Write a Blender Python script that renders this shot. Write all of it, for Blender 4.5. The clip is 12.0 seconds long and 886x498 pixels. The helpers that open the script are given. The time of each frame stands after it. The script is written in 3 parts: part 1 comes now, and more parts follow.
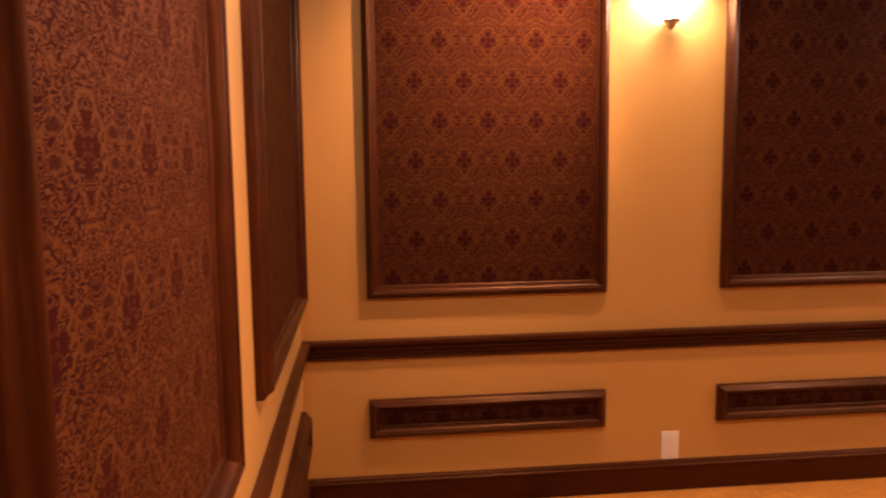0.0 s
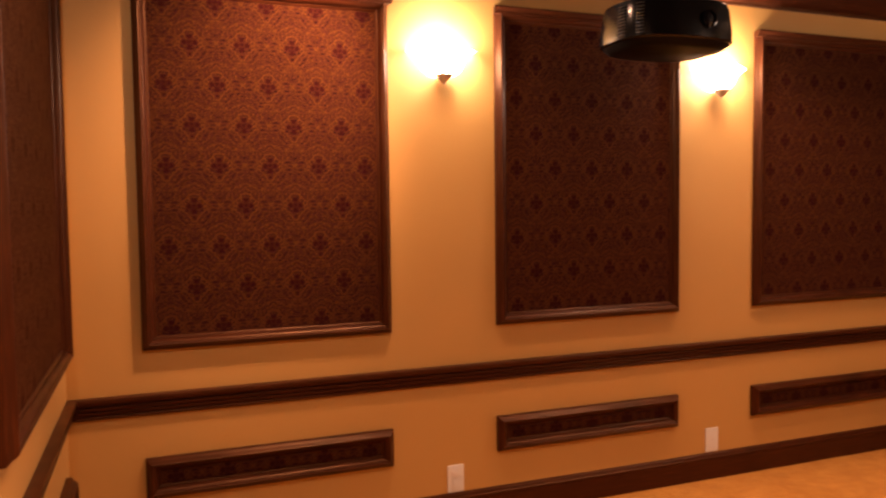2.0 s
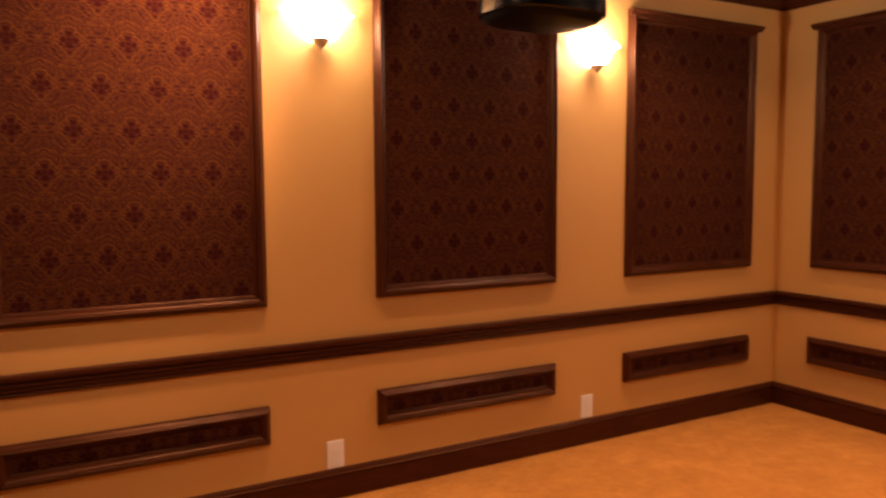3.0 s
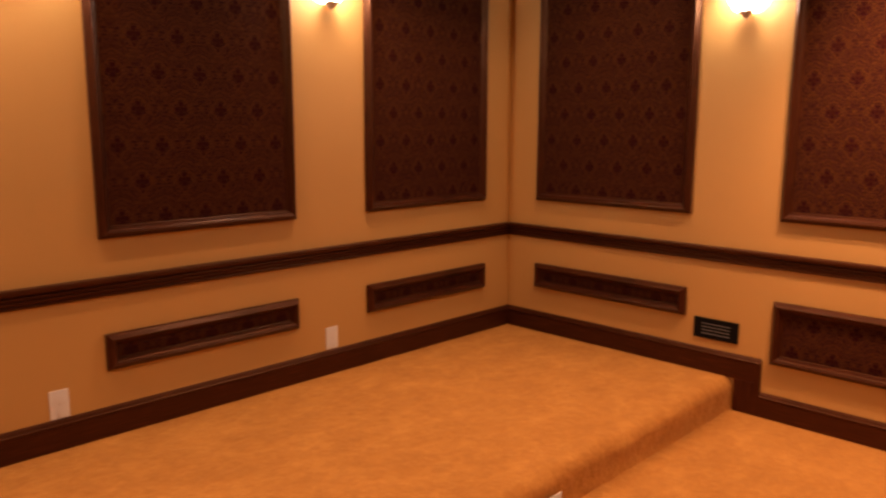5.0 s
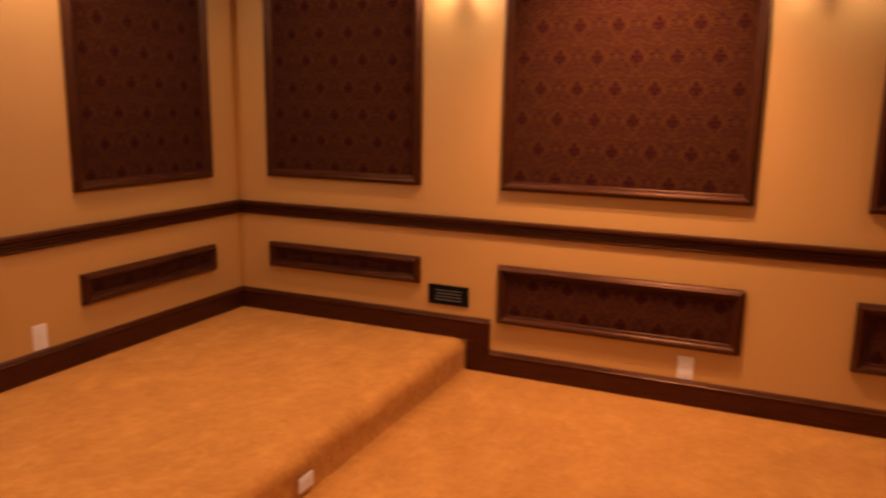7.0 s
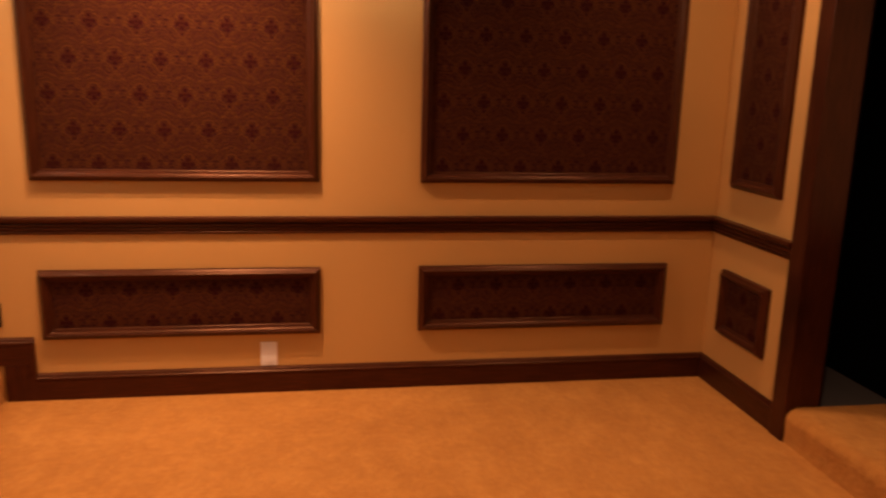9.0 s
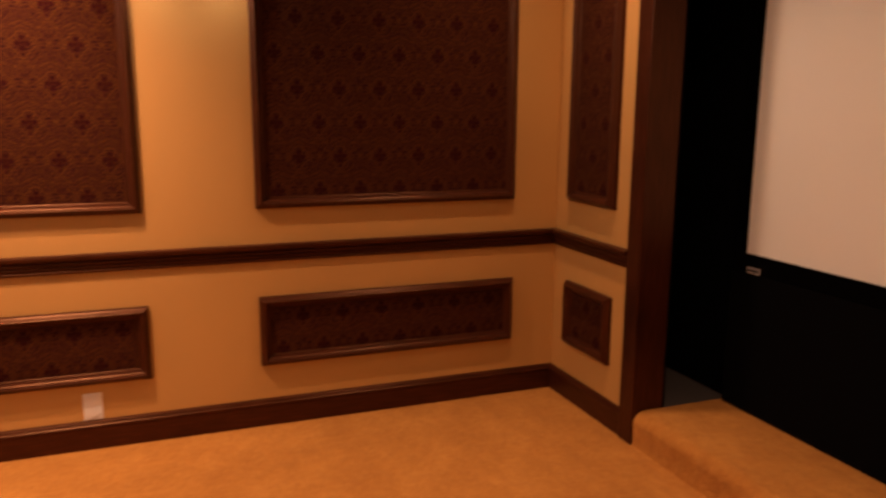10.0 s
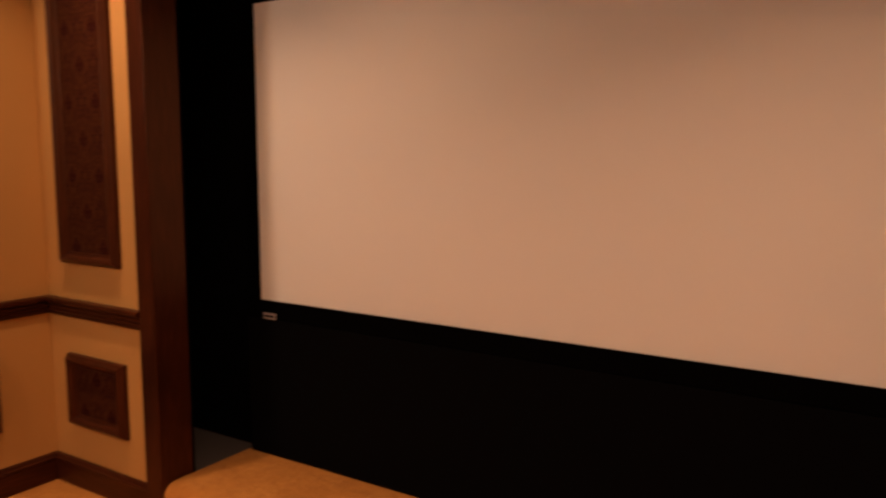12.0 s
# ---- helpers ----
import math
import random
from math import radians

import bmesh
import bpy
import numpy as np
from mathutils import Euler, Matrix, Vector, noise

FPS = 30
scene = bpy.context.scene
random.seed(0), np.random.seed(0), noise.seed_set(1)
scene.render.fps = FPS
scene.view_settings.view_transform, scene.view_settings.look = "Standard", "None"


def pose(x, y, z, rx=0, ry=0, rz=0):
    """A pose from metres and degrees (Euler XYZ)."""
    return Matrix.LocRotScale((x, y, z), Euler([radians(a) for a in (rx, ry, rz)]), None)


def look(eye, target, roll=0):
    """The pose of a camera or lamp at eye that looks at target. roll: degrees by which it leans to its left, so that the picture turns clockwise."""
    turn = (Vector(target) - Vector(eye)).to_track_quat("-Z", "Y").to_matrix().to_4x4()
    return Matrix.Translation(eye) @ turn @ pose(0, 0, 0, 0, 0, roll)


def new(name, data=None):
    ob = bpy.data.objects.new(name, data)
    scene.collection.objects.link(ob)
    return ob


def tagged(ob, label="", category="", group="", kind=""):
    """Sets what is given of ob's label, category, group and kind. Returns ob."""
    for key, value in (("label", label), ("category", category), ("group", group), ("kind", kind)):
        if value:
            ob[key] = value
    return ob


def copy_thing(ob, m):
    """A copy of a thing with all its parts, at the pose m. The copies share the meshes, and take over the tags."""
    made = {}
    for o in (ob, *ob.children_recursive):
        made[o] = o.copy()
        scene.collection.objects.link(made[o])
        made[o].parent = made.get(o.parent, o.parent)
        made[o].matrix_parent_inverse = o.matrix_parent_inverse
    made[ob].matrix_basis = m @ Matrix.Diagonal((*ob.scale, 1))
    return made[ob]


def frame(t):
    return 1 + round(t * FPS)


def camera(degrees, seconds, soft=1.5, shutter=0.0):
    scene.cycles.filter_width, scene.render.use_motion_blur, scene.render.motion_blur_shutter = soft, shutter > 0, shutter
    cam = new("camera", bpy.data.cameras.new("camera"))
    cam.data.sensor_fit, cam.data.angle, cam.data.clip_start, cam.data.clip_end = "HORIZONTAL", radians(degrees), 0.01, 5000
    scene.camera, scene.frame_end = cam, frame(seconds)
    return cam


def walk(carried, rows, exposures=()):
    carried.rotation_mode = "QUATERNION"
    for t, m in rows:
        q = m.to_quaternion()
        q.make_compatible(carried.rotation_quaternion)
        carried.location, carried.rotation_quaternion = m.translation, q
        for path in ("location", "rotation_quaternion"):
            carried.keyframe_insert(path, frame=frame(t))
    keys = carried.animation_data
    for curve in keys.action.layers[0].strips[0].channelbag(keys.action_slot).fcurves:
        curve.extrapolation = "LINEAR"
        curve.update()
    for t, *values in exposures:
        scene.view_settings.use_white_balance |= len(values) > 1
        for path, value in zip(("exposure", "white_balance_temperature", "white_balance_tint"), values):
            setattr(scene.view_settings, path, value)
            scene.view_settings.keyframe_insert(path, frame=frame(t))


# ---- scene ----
import functools

cam = camera(60.7, 12.0, soft=2.3, shutter=0.5)
PATH = [
    (0, (0.64, -3.055, 1.6), (0.856, -1.079, 1.382), -0.7),
    (0.5, (0.64, -3.06, 1.605), (1.003, -1.103, 1.405), -0.6),
    (1, (0.65, -3.07, 1.61), (1.152, -1.142, 1.437), -0.5),
    (1.5, (0.68, -3.09, 1.605), (1.3, -1.193, 1.468), -0.6),
    (2, (0.715, -3.12, 1.605), (1.428, -1.255, 1.495), -0.7),
    (2.5, (0.745, -3.14, 1.583), (1.577, -1.323, 1.505), -1.0),
    (3, (0.768, -3.084, 1.568), (1.748, -1.348, 1.4), -0.3),
    (3.2, (0.781, -3.110, 1.567), (1.804, -1.401, 1.379), -0.45),
    (4.8, (0.882, -3.314, 1.563), (2.234, -1.874, 1.244), 0.8),
    (5, (0.923, -3.302, 1.559), (2.327, -1.915, 1.233), 0.2),
    (5.5, (0.94, -3.274, 1.55), (2.439, -1.996, 1.208), 0.1),
    (6, (0.949, -3.243, 1.541), (2.511, -2.049, 1.174), -0.4),
    (6.5, (0.943, -3.187, 1.528), (2.617, -2.159, 1.156), 0.8),
    (7, (0.952, -3.235, 1.528), (2.746, -2.434, 1.154), 0.9),
    (7.5, (1.156, -3.394, 1.516), (3.032, -2.821, 1.128), 0.2),
    (7.7, (1.213, -3.411, 1.513), (3.118, -2.946, 1.117), 0.1),
    (9.3, (1.222, -3.104, 1.531), (3.114, -3.571, 1.079), 1.1),
    (9.5, (1.27, -3.112, 1.529), (3.135, -3.66, 1.057), 0.7),
    (10, (1.34, -3.183, 1.529), (3.177, -3.884, 1.165), 0.4),
    (10.2, (1.343, -3.209, 1.529), (3.146, -4.001, 1.179), 1.12),
    (10.5, (1.348, -3.249, 1.529), (3.109, -4.141, 1.207), 2.2),
    (11, (1.463, -3.316, 1.541), (3.047, -4.493, 1.215), 2.7),
    (11.5, (1.464, -3.302, 1.541), (2.778, -4.786, 1.273), 1.27),
    (12, (1.459, -3.219, 1.546), (2.520, -4.897, 1.306), 0.15),
]
walk(cam, [(t, look(eye, target, roll)) for t, eye, target, roll in PATH],
     exposures=[(0, 0.37, 6800, 14), (1.5, 0.36, 6800, 14), (3.0, 0.18, 6800, 14), (5.0, 0.12, 6500, 10), (7.5, 0.10, 6500, 10), (9.5, 0.02, 6450, 10), (12.0, 0.10, 6450, 10)])

# ---- plan, in metres ----
X0, X1 = 0.392, 4.911           # side walls
YB = -5.196                    # wall beside the stage opening
ZC = 2.74                      # ceiling
Z_RISER, Y_RISER = 0.182, -1.632
Z_STAGE, Y_STAGE, Y_SCREEN = 0.162, -5.168, -5.662
XO0, XO1 = 1.14, 4.10          # clear stage opening
Z_OPEN = 2.53

# ---- world and lamps ----
world = bpy.data.worlds.new("world")
scene.world = world
world.use_nodes = True
world.node_tree.nodes["Background"].inputs[0].default_value = (0.02, 0.012, 0.008, 1)
world.node_tree.nodes["Background"].inputs[1].default_value = 0.02
WARM = (1.0, 0.525, 0.325)
GLOW = (1.0, 0.73, 0.58)         # sconce bulbs
SCONCE_W, SHADE_GLOW, CAN_W = 15.5, 44.0, 24.0
scene.view_settings.exposure = 0.0

SCONCES = [  # foot of the sconce on its wall, its shift in height, and the way it faces
    ((1.908, 0.0, -0.008), 0), ((3.400, 0.0, -0.008), 0), ((X1, -1.578, -0.050), -90), ((X1, -3.366, -0.050), -90), ((X0, -1.54, -0.02), 90)]
CANS = [  # place in the ceiling, share of the power
    # The sixth and eighth are unseen fill, added to brighten screen and first east panel.
    (1.76, -0.58, 0.34), (3.48, -0.58, 0.30), (4.22, -2.55, 1.05), (1.40, -2.45, 1.1), (1.60, -4.35, 0.58), (3.30, -4.72, 0.24), (4.25, -4.72, 0.35), (4.25, -0.86, 0.26)]
EYEBALLS = [  # tilted spots: place in the ceiling, and where they aim
    ((1.52, -0.66, ZC - 0.03), (1.20, 0.0, 2.10), 185.0), ((4.05, -2.45, ZC - 0.03), (X1, -2.50, 1.60), 140.0),
    # Unseen west spot, added to brighten the near west panel.
    ((1.22, -2.05, ZC - 0.03), (X0, -2.05, 1.75), 140.0)]


def lamp(name, kind, power, colour, m, **more):
    data = bpy.data.lights.new(name, kind)
    data.energy, data.color = power, colour
    if "radius" in more:
        data.shadow_soft_size = more["radius"]
    if "size" in more:
        data.shape, data.size = "DISK", more["size"]
    if "spread" in more:
        data.spread = radians(more["spread"])
    ob = new(name, data)
    ob.matrix_world = m
    return ob


for (sx, sy, dz), turn in SCONCES:
    out = Matrix.Rotation(radians(turn), 3, "Z") @ Vector((0, -0.100, 0))
    lamp("sconce_light", "POINT", SCONCE_W, GLOW, pose(sx + out.x, sy + out.y, 2.296 + dz), radius=0.04)
for cx, cy, share in CANS:
    lamp("downlight_light", "AREA", CAN_W * share, WARM, pose(cx, cy, ZC - 0.012), size=0.06, spread=122)
for eye, aim, power in EYEBALLS:
    spot = lamp("eyeball_light", "SPOT", power, WARM, look(eye, aim), radius=0.03)
    spot.data.spot_size, spot.data.spot_blend = radians(76), 1.0


# ---- materials ----
class Nodes:
    """Short-hand for a node material."""

    def __init__(self, name):
        self.mat = bpy.data.materials.new(name)
        self.mat.use_nodes = True
        self.t = self.mat.node_tree
        self.b = self.t.nodes["Principled BSDF"]

    def n(self, kind, **values):
        node = self.t.nodes.new(kind)
        for key, value in values.items():
            if key in ("operation", "blend_type", "data_type", "noise_dimensions", "interpolation_type"):
                if key == "operation":
                    node.operation = value
                elif key == "blend_type":
                    node.blend_type = value
                elif key == "data_type":
                    node.data_type = value
                elif key == "noise_dimensions":
                    node.noise_dimensions = value
                else:
                    node.interpolation_type = value
            else:
                node.inputs[key].default_value = value
        return node

    def link(self, a, b):
        self.t.links.new(a, b)

    def m(self, op, a, b=None, c=None):
        node = self.t.nodes.new("ShaderNodeMath")
        node.operation = op
        for i, v in enumerate((a, b, c)):
            if v is None:
                continue
            if isinstance(v, (int, float)):
                node.inputs[i].default_value = v
            else:
                self.link(v, node.inputs[i])
        return node.outputs[0]

    def coord(self, scale=(1, 1, 1), kind="Object"):
        tc, mp = self.n("ShaderNodeTexCoord"), self.n("ShaderNodeMapping")
        mp.inputs["Scale"].default_value = scale
        self.link(tc.outputs[kind], mp.inputs["Vector"])
        return mp.outputs[0]

    def noise(self, vec, scale, detail=3.0, rough=0.55):
        node = self.n("ShaderNodeTexNoise", Scale=scale, Detail=detail, Roughness=rough)
        self.link(vec, node.inputs["Vector"])
        return node.outputs["Fac"]

    def ramp(self, fac, stops):
        node = self.t.nodes.new("ShaderNodeValToRGB")
        el = node.color_ramp.elements
        while len(el) < len(stops):
            el.new(0.5)
        for e, (p, c) in zip(el, stops):
            e.position, e.color = p, (*c, 1)
        self.link(fac, node.inputs[0])
        return node.outputs[0]

    def mix(self, fac, a, b):
        node = self.t.nodes.new("ShaderNodeMix")
        node.data_type = "RGBA"
        for key, v in (("A", a), ("B", b)):
            sock = [i for i in node.inputs if i.name == key and i.type == "RGBA"][0]
            if isinstance(v, tuple):
                sock.default_value = (*v, 1)
            else:
                self.link(v, sock)
        if isinstance(fac, (int, float)):
            node.inputs[0].default_value = fac
        else:
            self.link(fac, node.inputs[0])
        return [o for o in node.outputs if o.type == "RGBA"][0]

    def bump(self, height, strength, distance):
        node = self.n("ShaderNodeBump", Strength=strength, Distance=distance)
        self.link(height, node.inputs["Height"])
        self.link(node.outputs[0], self.b.inputs["Normal"])

    def set(self, **values):
        for key, v in values.items():
            sock = self.b.inputs[key.replace("_", " ")]
            if hasattr(v, "is_linked"):
                self.link(v, sock)
            else:
                sock.default_value = (*v, 1) if isinstance(v, tuple) and len(v) == 3 else v
        return self.mat


def paint_material():
    k = Nodes("wall_paint")
    v = k.coord()
    big, fine = k.noise(v, 1.3, 4), k.noise(v, 160, 2)
    col = k.mix(big, (0.468, 0.260, 0.070), (0.525, 0.296, 0.085))
    k.bump(fine, 0.12, 0.002)
    return k.set(Base_Color=col, Roughness=0.62)


def wood_material(name, scale):
    k = Nodes(name)
    v = k.coord(scale)
    grain, streak = k.noise(v, 6, 6, 0.65), k.noise(v, 1.6, 3)
    wear = k.noise(k.coord(), 9, 3)
    base = k.ramp(grain, [(0.25, (0.010, 0.0029, 0.0018)), (0.55, (0.046, 0.0120, 0.0048)), (0.8, (0.130, 0.0365, 0.0120))])
    col = k.mix(k.m("MULTIPLY", streak, 0.6), base, (0.040, 0.0108, 0.0040))
    blotch = k.ramp(k.noise(k.coord(), 2.3, 3), [(0.60, (0.0, 0.0, 0.0)), (0.74, (1.0, 1.0, 1.0))])
    col = k.mix(k.m("MULTIPLY", blotch, 0.55), col, (0.008, 0.0022, 0.0015))
    rough = k.m("ADD", 0.27, k.m("MULTIPLY", wear, 0.16))
    return k.set(Base_Color=col, Roughness=rough, Specular_IOR_Level=0.34, Specular_Tint=(1.0, 0.55, 0.28))


def damask_material():
    """Woven damask: staggered quatrefoils in gold rings, a lattice of ogees and mirrored scrolls between them."""
    k = Nodes("damask_fabric")
    tc, sep = k.n("ShaderNodeTexCoord"), k.n("ShaderNodeSeparateXYZ")
    k.link(tc.outputs["Object"], sep.inputs[0])
    PX, PZ = 0.197, 0.316
    u = k.m("DIVIDE", k.m("SUBTRACT", sep.outputs[0], 0.108), PX)
    v = k.m("DIVIDE", k.m("SUBTRACT", sep.outputs[2], 0.080), PZ)

    def wrapped(a, shift):
        return k.m("SUBTRACT", k.m("FRACT", k.m("ADD", a, 0.5 + shift)), 0.5)

    u1, v1, u2, v2 = wrapped(u, 0), wrapped(v, 0), wrapped(u, 0.5), wrapped(v, 0.5)
    d1 = k.m("ADD", k.m("ABSOLUTE", u1), k.m("ABSOLUTE", v1))
    d2 = k.m("ADD", k.m("ABSOLUTE", u2), k.m("ABSOLUTE", v2))
    second = k.m("LESS_THAN", d2, d1)
    first = k.m("SUBTRACT", 1.0, second)

    def pick(a, b):
        return k.m("ADD", k.m("MULTIPLY", a, first), k.m("MULTIPLY", b, second))

    X = k.m("MULTIPLY", k.m("ABSOLUTE", pick(u1, u2)), PX)
    Y = k.m("MULTIPLY", pick(v1, v2), PZ)
    aY = k.m("ABSOLUTE", Y)

    def dist(cx, cy, ys=Y, squash=1.0):
        dx = k.m("SUBTRACT", X, cx)
        dy = k.m("MULTIPLY", k.m("SUBTRACT", ys, cy), squash)
        return k.m("SQRT", k.m("ADD", k.m("MULTIPLY", dx, dx), k.m("MULTIPLY", dy, dy)))

    def inside(d, r, soft=0.007):
        return k.m("MULTIPLY", k.m("SUBTRACT", r, d), 1.0 / soft, None)

    def clamp(a):
        return k.m("MAXIMUM", k.m("MINIMUM", a, 1.0), 0.0)

    def add(p, q):
        return k.m("ADD", p, q)

    def mul(p, q):
        return k.m("MULTIPLY", p, q)

    def most(*fields):
        return functools.reduce(lambda p, q: k.m("MAXIMUM", p, q), fields)

    def line(d, at, width):
        return clamp(k.m("SUBTRACT", 1.0, mul(k.m("ABSOLUTE", k.m("SUBTRACT", d, at)), 1.0 / width)))

    # quatrefoil with a bud below, and the scalloped gold outline that follows them
    lobes = k.m("MINIMUM", dist(0.0200, 0.0), dist(0.0, 0.0200, aY))
    bud_d = dist(0.0, -0.0435)
    dark = most(clamp(inside(lobes, 0.0138)), clamp(inside(dist(0.0, 0.0), 0.012)), clamp(inside(bud_d, 0.0085)))
    hull = k.m("MINIMUM", lobes, add(bud_d, 0.012))
    ang = k.m("ARCTAN2", k.m("ADD", Y, 0.004), X)
    outline = line(add(hull, mul(k.m("SINE", mul(ang, 14.0)), 0.0016)), 0.0285, 0.0046)
    beads = clamp(add(0.35, mul(k.m("SINE", mul(ang, 22.0)), 1.4)))
    beaded = mul(line(hull, 0.0440, 0.0052), beads)
    # side leaves, dark between gold ribs
    leaf = most(clamp(inside(dist(0.070, 0.014, Y, 2.6), 0.017)), clamp(inside(dist(0.072, -0.016, Y, 2.6), 0.016)), clamp(inside(dist(0.052, -0.040, Y, 2.2), 0.013)))
    rib = most(line(dist(0.070, 0.014, Y, 2.6), 0.021, 0.005), line(dist(0.072, -0.016, Y, 2.6), 0.020, 0.005))
    # gold stems between the flowers of a row, waisted in the middle
    stem_x = k.m("ABSOLUTE", k.m("SUBTRACT", X, PX / 2))
    stem = clamp(mul(k.m("SUBTRACT", add(0.011, mul(aY, 0.24)), stem_x), 90.0))
    stem = mul(stem, clamp(mul(k.m("SUBTRACT", 0.062, aY), 40.0)))
    # hanging fans of short strokes under each flower
    fan_d, below = dist(0.0, -0.012), clamp(mul(k.m("SUBTRACT", -0.022, Y), 60.0))
    strokes = clamp(add(0.25, mul(k.m("SINE", mul(ang, 46.0)), 1.6)))
    fan = mul(mul(most(line(fan_d, 0.070, 0.0050), line(fan_d, 0.088, 0.0055)), strokes), below)
    crest = mul(line(dist(0.0, 0.022), 0.062, 0.006), clamp(mul(k.m("SUBTRACT", Y, 0.050), 60.0)))
    comb = k.n("ShaderNodeCombineXYZ")
    k.link(X, comb.inputs[0])
    k.link(k.m("MULTIPLY_ADD", Y, 1.7, 0.813), comb.inputs[1])
    comb.inputs[2].default_value = 0.37
    scroll = k.m("SINE", mul(k.noise(comb.outputs[0], 52, 1.5, 0.5), 42.0))
    scroll = clamp(mul(k.m("SUBTRACT", scroll, 0.05), 2.2))
    gold = most(mul(scroll, 0.56), mul(outline, 0.66), mul(beaded, 0.46), mul(rib, 0.52), mul(stem, 0.80), mul(fan, 0.66), mul(crest, 0.40))
    gold = mul(gold, k.m("SUBTRACT", 1.0, mul(most(dark, mul(leaf, 0.85)), 0.90)))
    thread = k.noise(k.coord((260, 1, 900)), 1.0, 2)
    gold = mul(gold, add(0.75, mul(thread, 0.4)))
    ground = k.mix(k.noise(k.coord(), 3.0, 3), (0.0185, 0.0046, 0.0056), (0.0240, 0.0060, 0.0066))
    col = k.mix(mul(dark, 0.52), k.mix(gold, ground, (0.110, 0.0395, 0.0086)), (0.0260, 0.0034, 0.0036))
    k.bump(gold, 0.06, 0.001)
    rough = k.m("SUBTRACT", 0.66, k.m("MULTIPLY", gold, 0.10))
    spec = k.m("ADD", 0.01, k.m("MULTIPLY", gold, 0.08))
    return k.set(Base_Color=col, Roughness=rough, Specular_IOR_Level=spec, Specular_Tint=(1.0, 0.5, 0.2), Sheen_Weight=0.07, Sheen_Roughness=0.32, Sheen_Tint=(1.0, 0.33, 0.08))


def carpet_material():
    k = Nodes("gold_carpet")
    v = k.coord()
    nap, patch = k.noise(k.coord((0.75, 1.0, 1)), 5.2, 5, 0.66), k.noise(v, 12, 5, 0.68)
    tuft, speck = k.noise(v, 230, 3, 0.7), k.noise(v, 30, 3)
    a = k.ramp(nap, [(0.30, (0.365, 0.146, 0.028)), (0.50, (0.44, 0.188, 0.036)), (0.70, (0.55, 0.250, 0.053))])
    b = k.mix(k.m("MULTIPLY", k.ramp(patch, [(0.46, (0.0, 0.0, 0.0)), (0.60, (1.0, 1.0, 1.0))]), 0.42), a, (0.355, 0.140, 0.029))
    c = k.mix(k.m("MULTIPLY", k.ramp(speck, [(0.45, (0.0, 0.0, 0.0)), (0.7, (1.0, 1.0, 1.0))]), 0.26), b, (0.62, 0.310, 0.070))
    col = k.mix(k.m("MULTIPLY", tuft, 0.25), c, (0.39, 0.182, 0.036))
    height = k.m("ADD", k.m("MULTIPLY", tuft, 0.2), k.m("ADD", k.m("MULTIPLY", patch, 3.0), k.m("MULTIPLY", speck, 0.5)))
    k.bump(height, 0.6, 0.012)
    return k.set(Base_Color=col, Roughness=0.95, Specular_IOR_Level=0.1, Sheen_Weight=0.25, Sheen_Roughness=0.5, Sheen_Tint=(0.9, 0.55, 0.2))


def plain(name, colour, rough, vary=0.12, scale=8.0, bump=0.05, **more):
    k = Nodes(name)
    v = k.coord()
    n = k.noise(v, scale, 4)
    dark = tuple(c * (1 - vary) for c in colour)
    col = k.mix(n, dark, colour)
    k.bump(k.noise(v, scale * 30, 2), bump, 0.001)
    r = k.m("ADD", rough - 0.05, k.m("MULTIPLY", n, 0.1))
    return k.set(Base_Color=col, Roughness=r, **more)


def glow_glass():
    k = Nodes("lit_alabaster_glass")
    v = k.coord()
    veins = k.noise(v, 14, 4)
    col = k.mix(veins, (0.85, 0.70, 0.50), (0.95, 0.86, 0.70))
    glow = k.mix(veins, (1.0, 0.76, 0.66), (1.0, 0.84, 0.74))
    return k.set(Base_Color=col, Roughness=0.35, Emission_Color=glow, Emission_Strength=SHADE_GLOW)


def lamp_glass():
    k = Nodes("lit_lamp_face")
    return k.set(Base_Color=(0.9, 0.8, 0.6), Roughness=0.4, Emission_Color=WARM, Emission_Strength=12.0)


PAINT = paint_material()
WOOD = wood_material("stained_wood", (1.2, 1.2, 26))
WOOD_UP = wood_material("stained_wood_upright", (26, 26, 1.2))
DAMASK = damask_material()
CARPET = carpet_material()
CEILING = plain("dark_ceiling_paint", (0.015, 0.0145, 0.015), 0.7, 0.2, 2.0)
BLACK_CLOTH = plain("black_cloth", (0.0006, 0.0008, 0.0013), 0.95, 0.3, 5.0, 0.3, Specular_IOR_Level=0.08)
VELVET = plain("black_velvet", (0.0009, 0.0009, 0.0011), 1.0, 0.3, 20.0, 0.3, Specular_IOR_Level=0.03)
BLACK_FLOOR = plain("dark_grey_floor", (0.075, 0.066, 0.058), 0.8, 0.3, 6.0)
SCREEN = plain("screen_vinyl", (0.78, 0.79, 0.71), 0.8, 0.03, 1.5, 0.02, Specular_IOR_Level=0.2)
PLATE = plain("white_plastic", (0.74, 0.72, 0.66), 0.38, 0.06, 30)
SLOT = plain("dark_slot", (0.003, 0.0028, 0.003), 0.8, Specular_IOR_Level=0.1)
VENT = plain("black_metal", (0.0035, 0.0033, 0.0036), 0.6, 0.2, 20, Specular_IOR_Level=0.12)
SLAT = plain("grey_slat_metal", (0.17, 0.15, 0.13), 0.4, 0.2, 20)
NICKEL = plain("brushed_nickel", (0.62, 0.57, 0.48), 0.4, 0.15, 40, Metallic=0.55)
GLOSS_BLACK = plain("gloss_black_plastic", (0.004, 0.004, 0.0043), 0.20, 0.2, 12, Specular_IOR_Level=0.42)
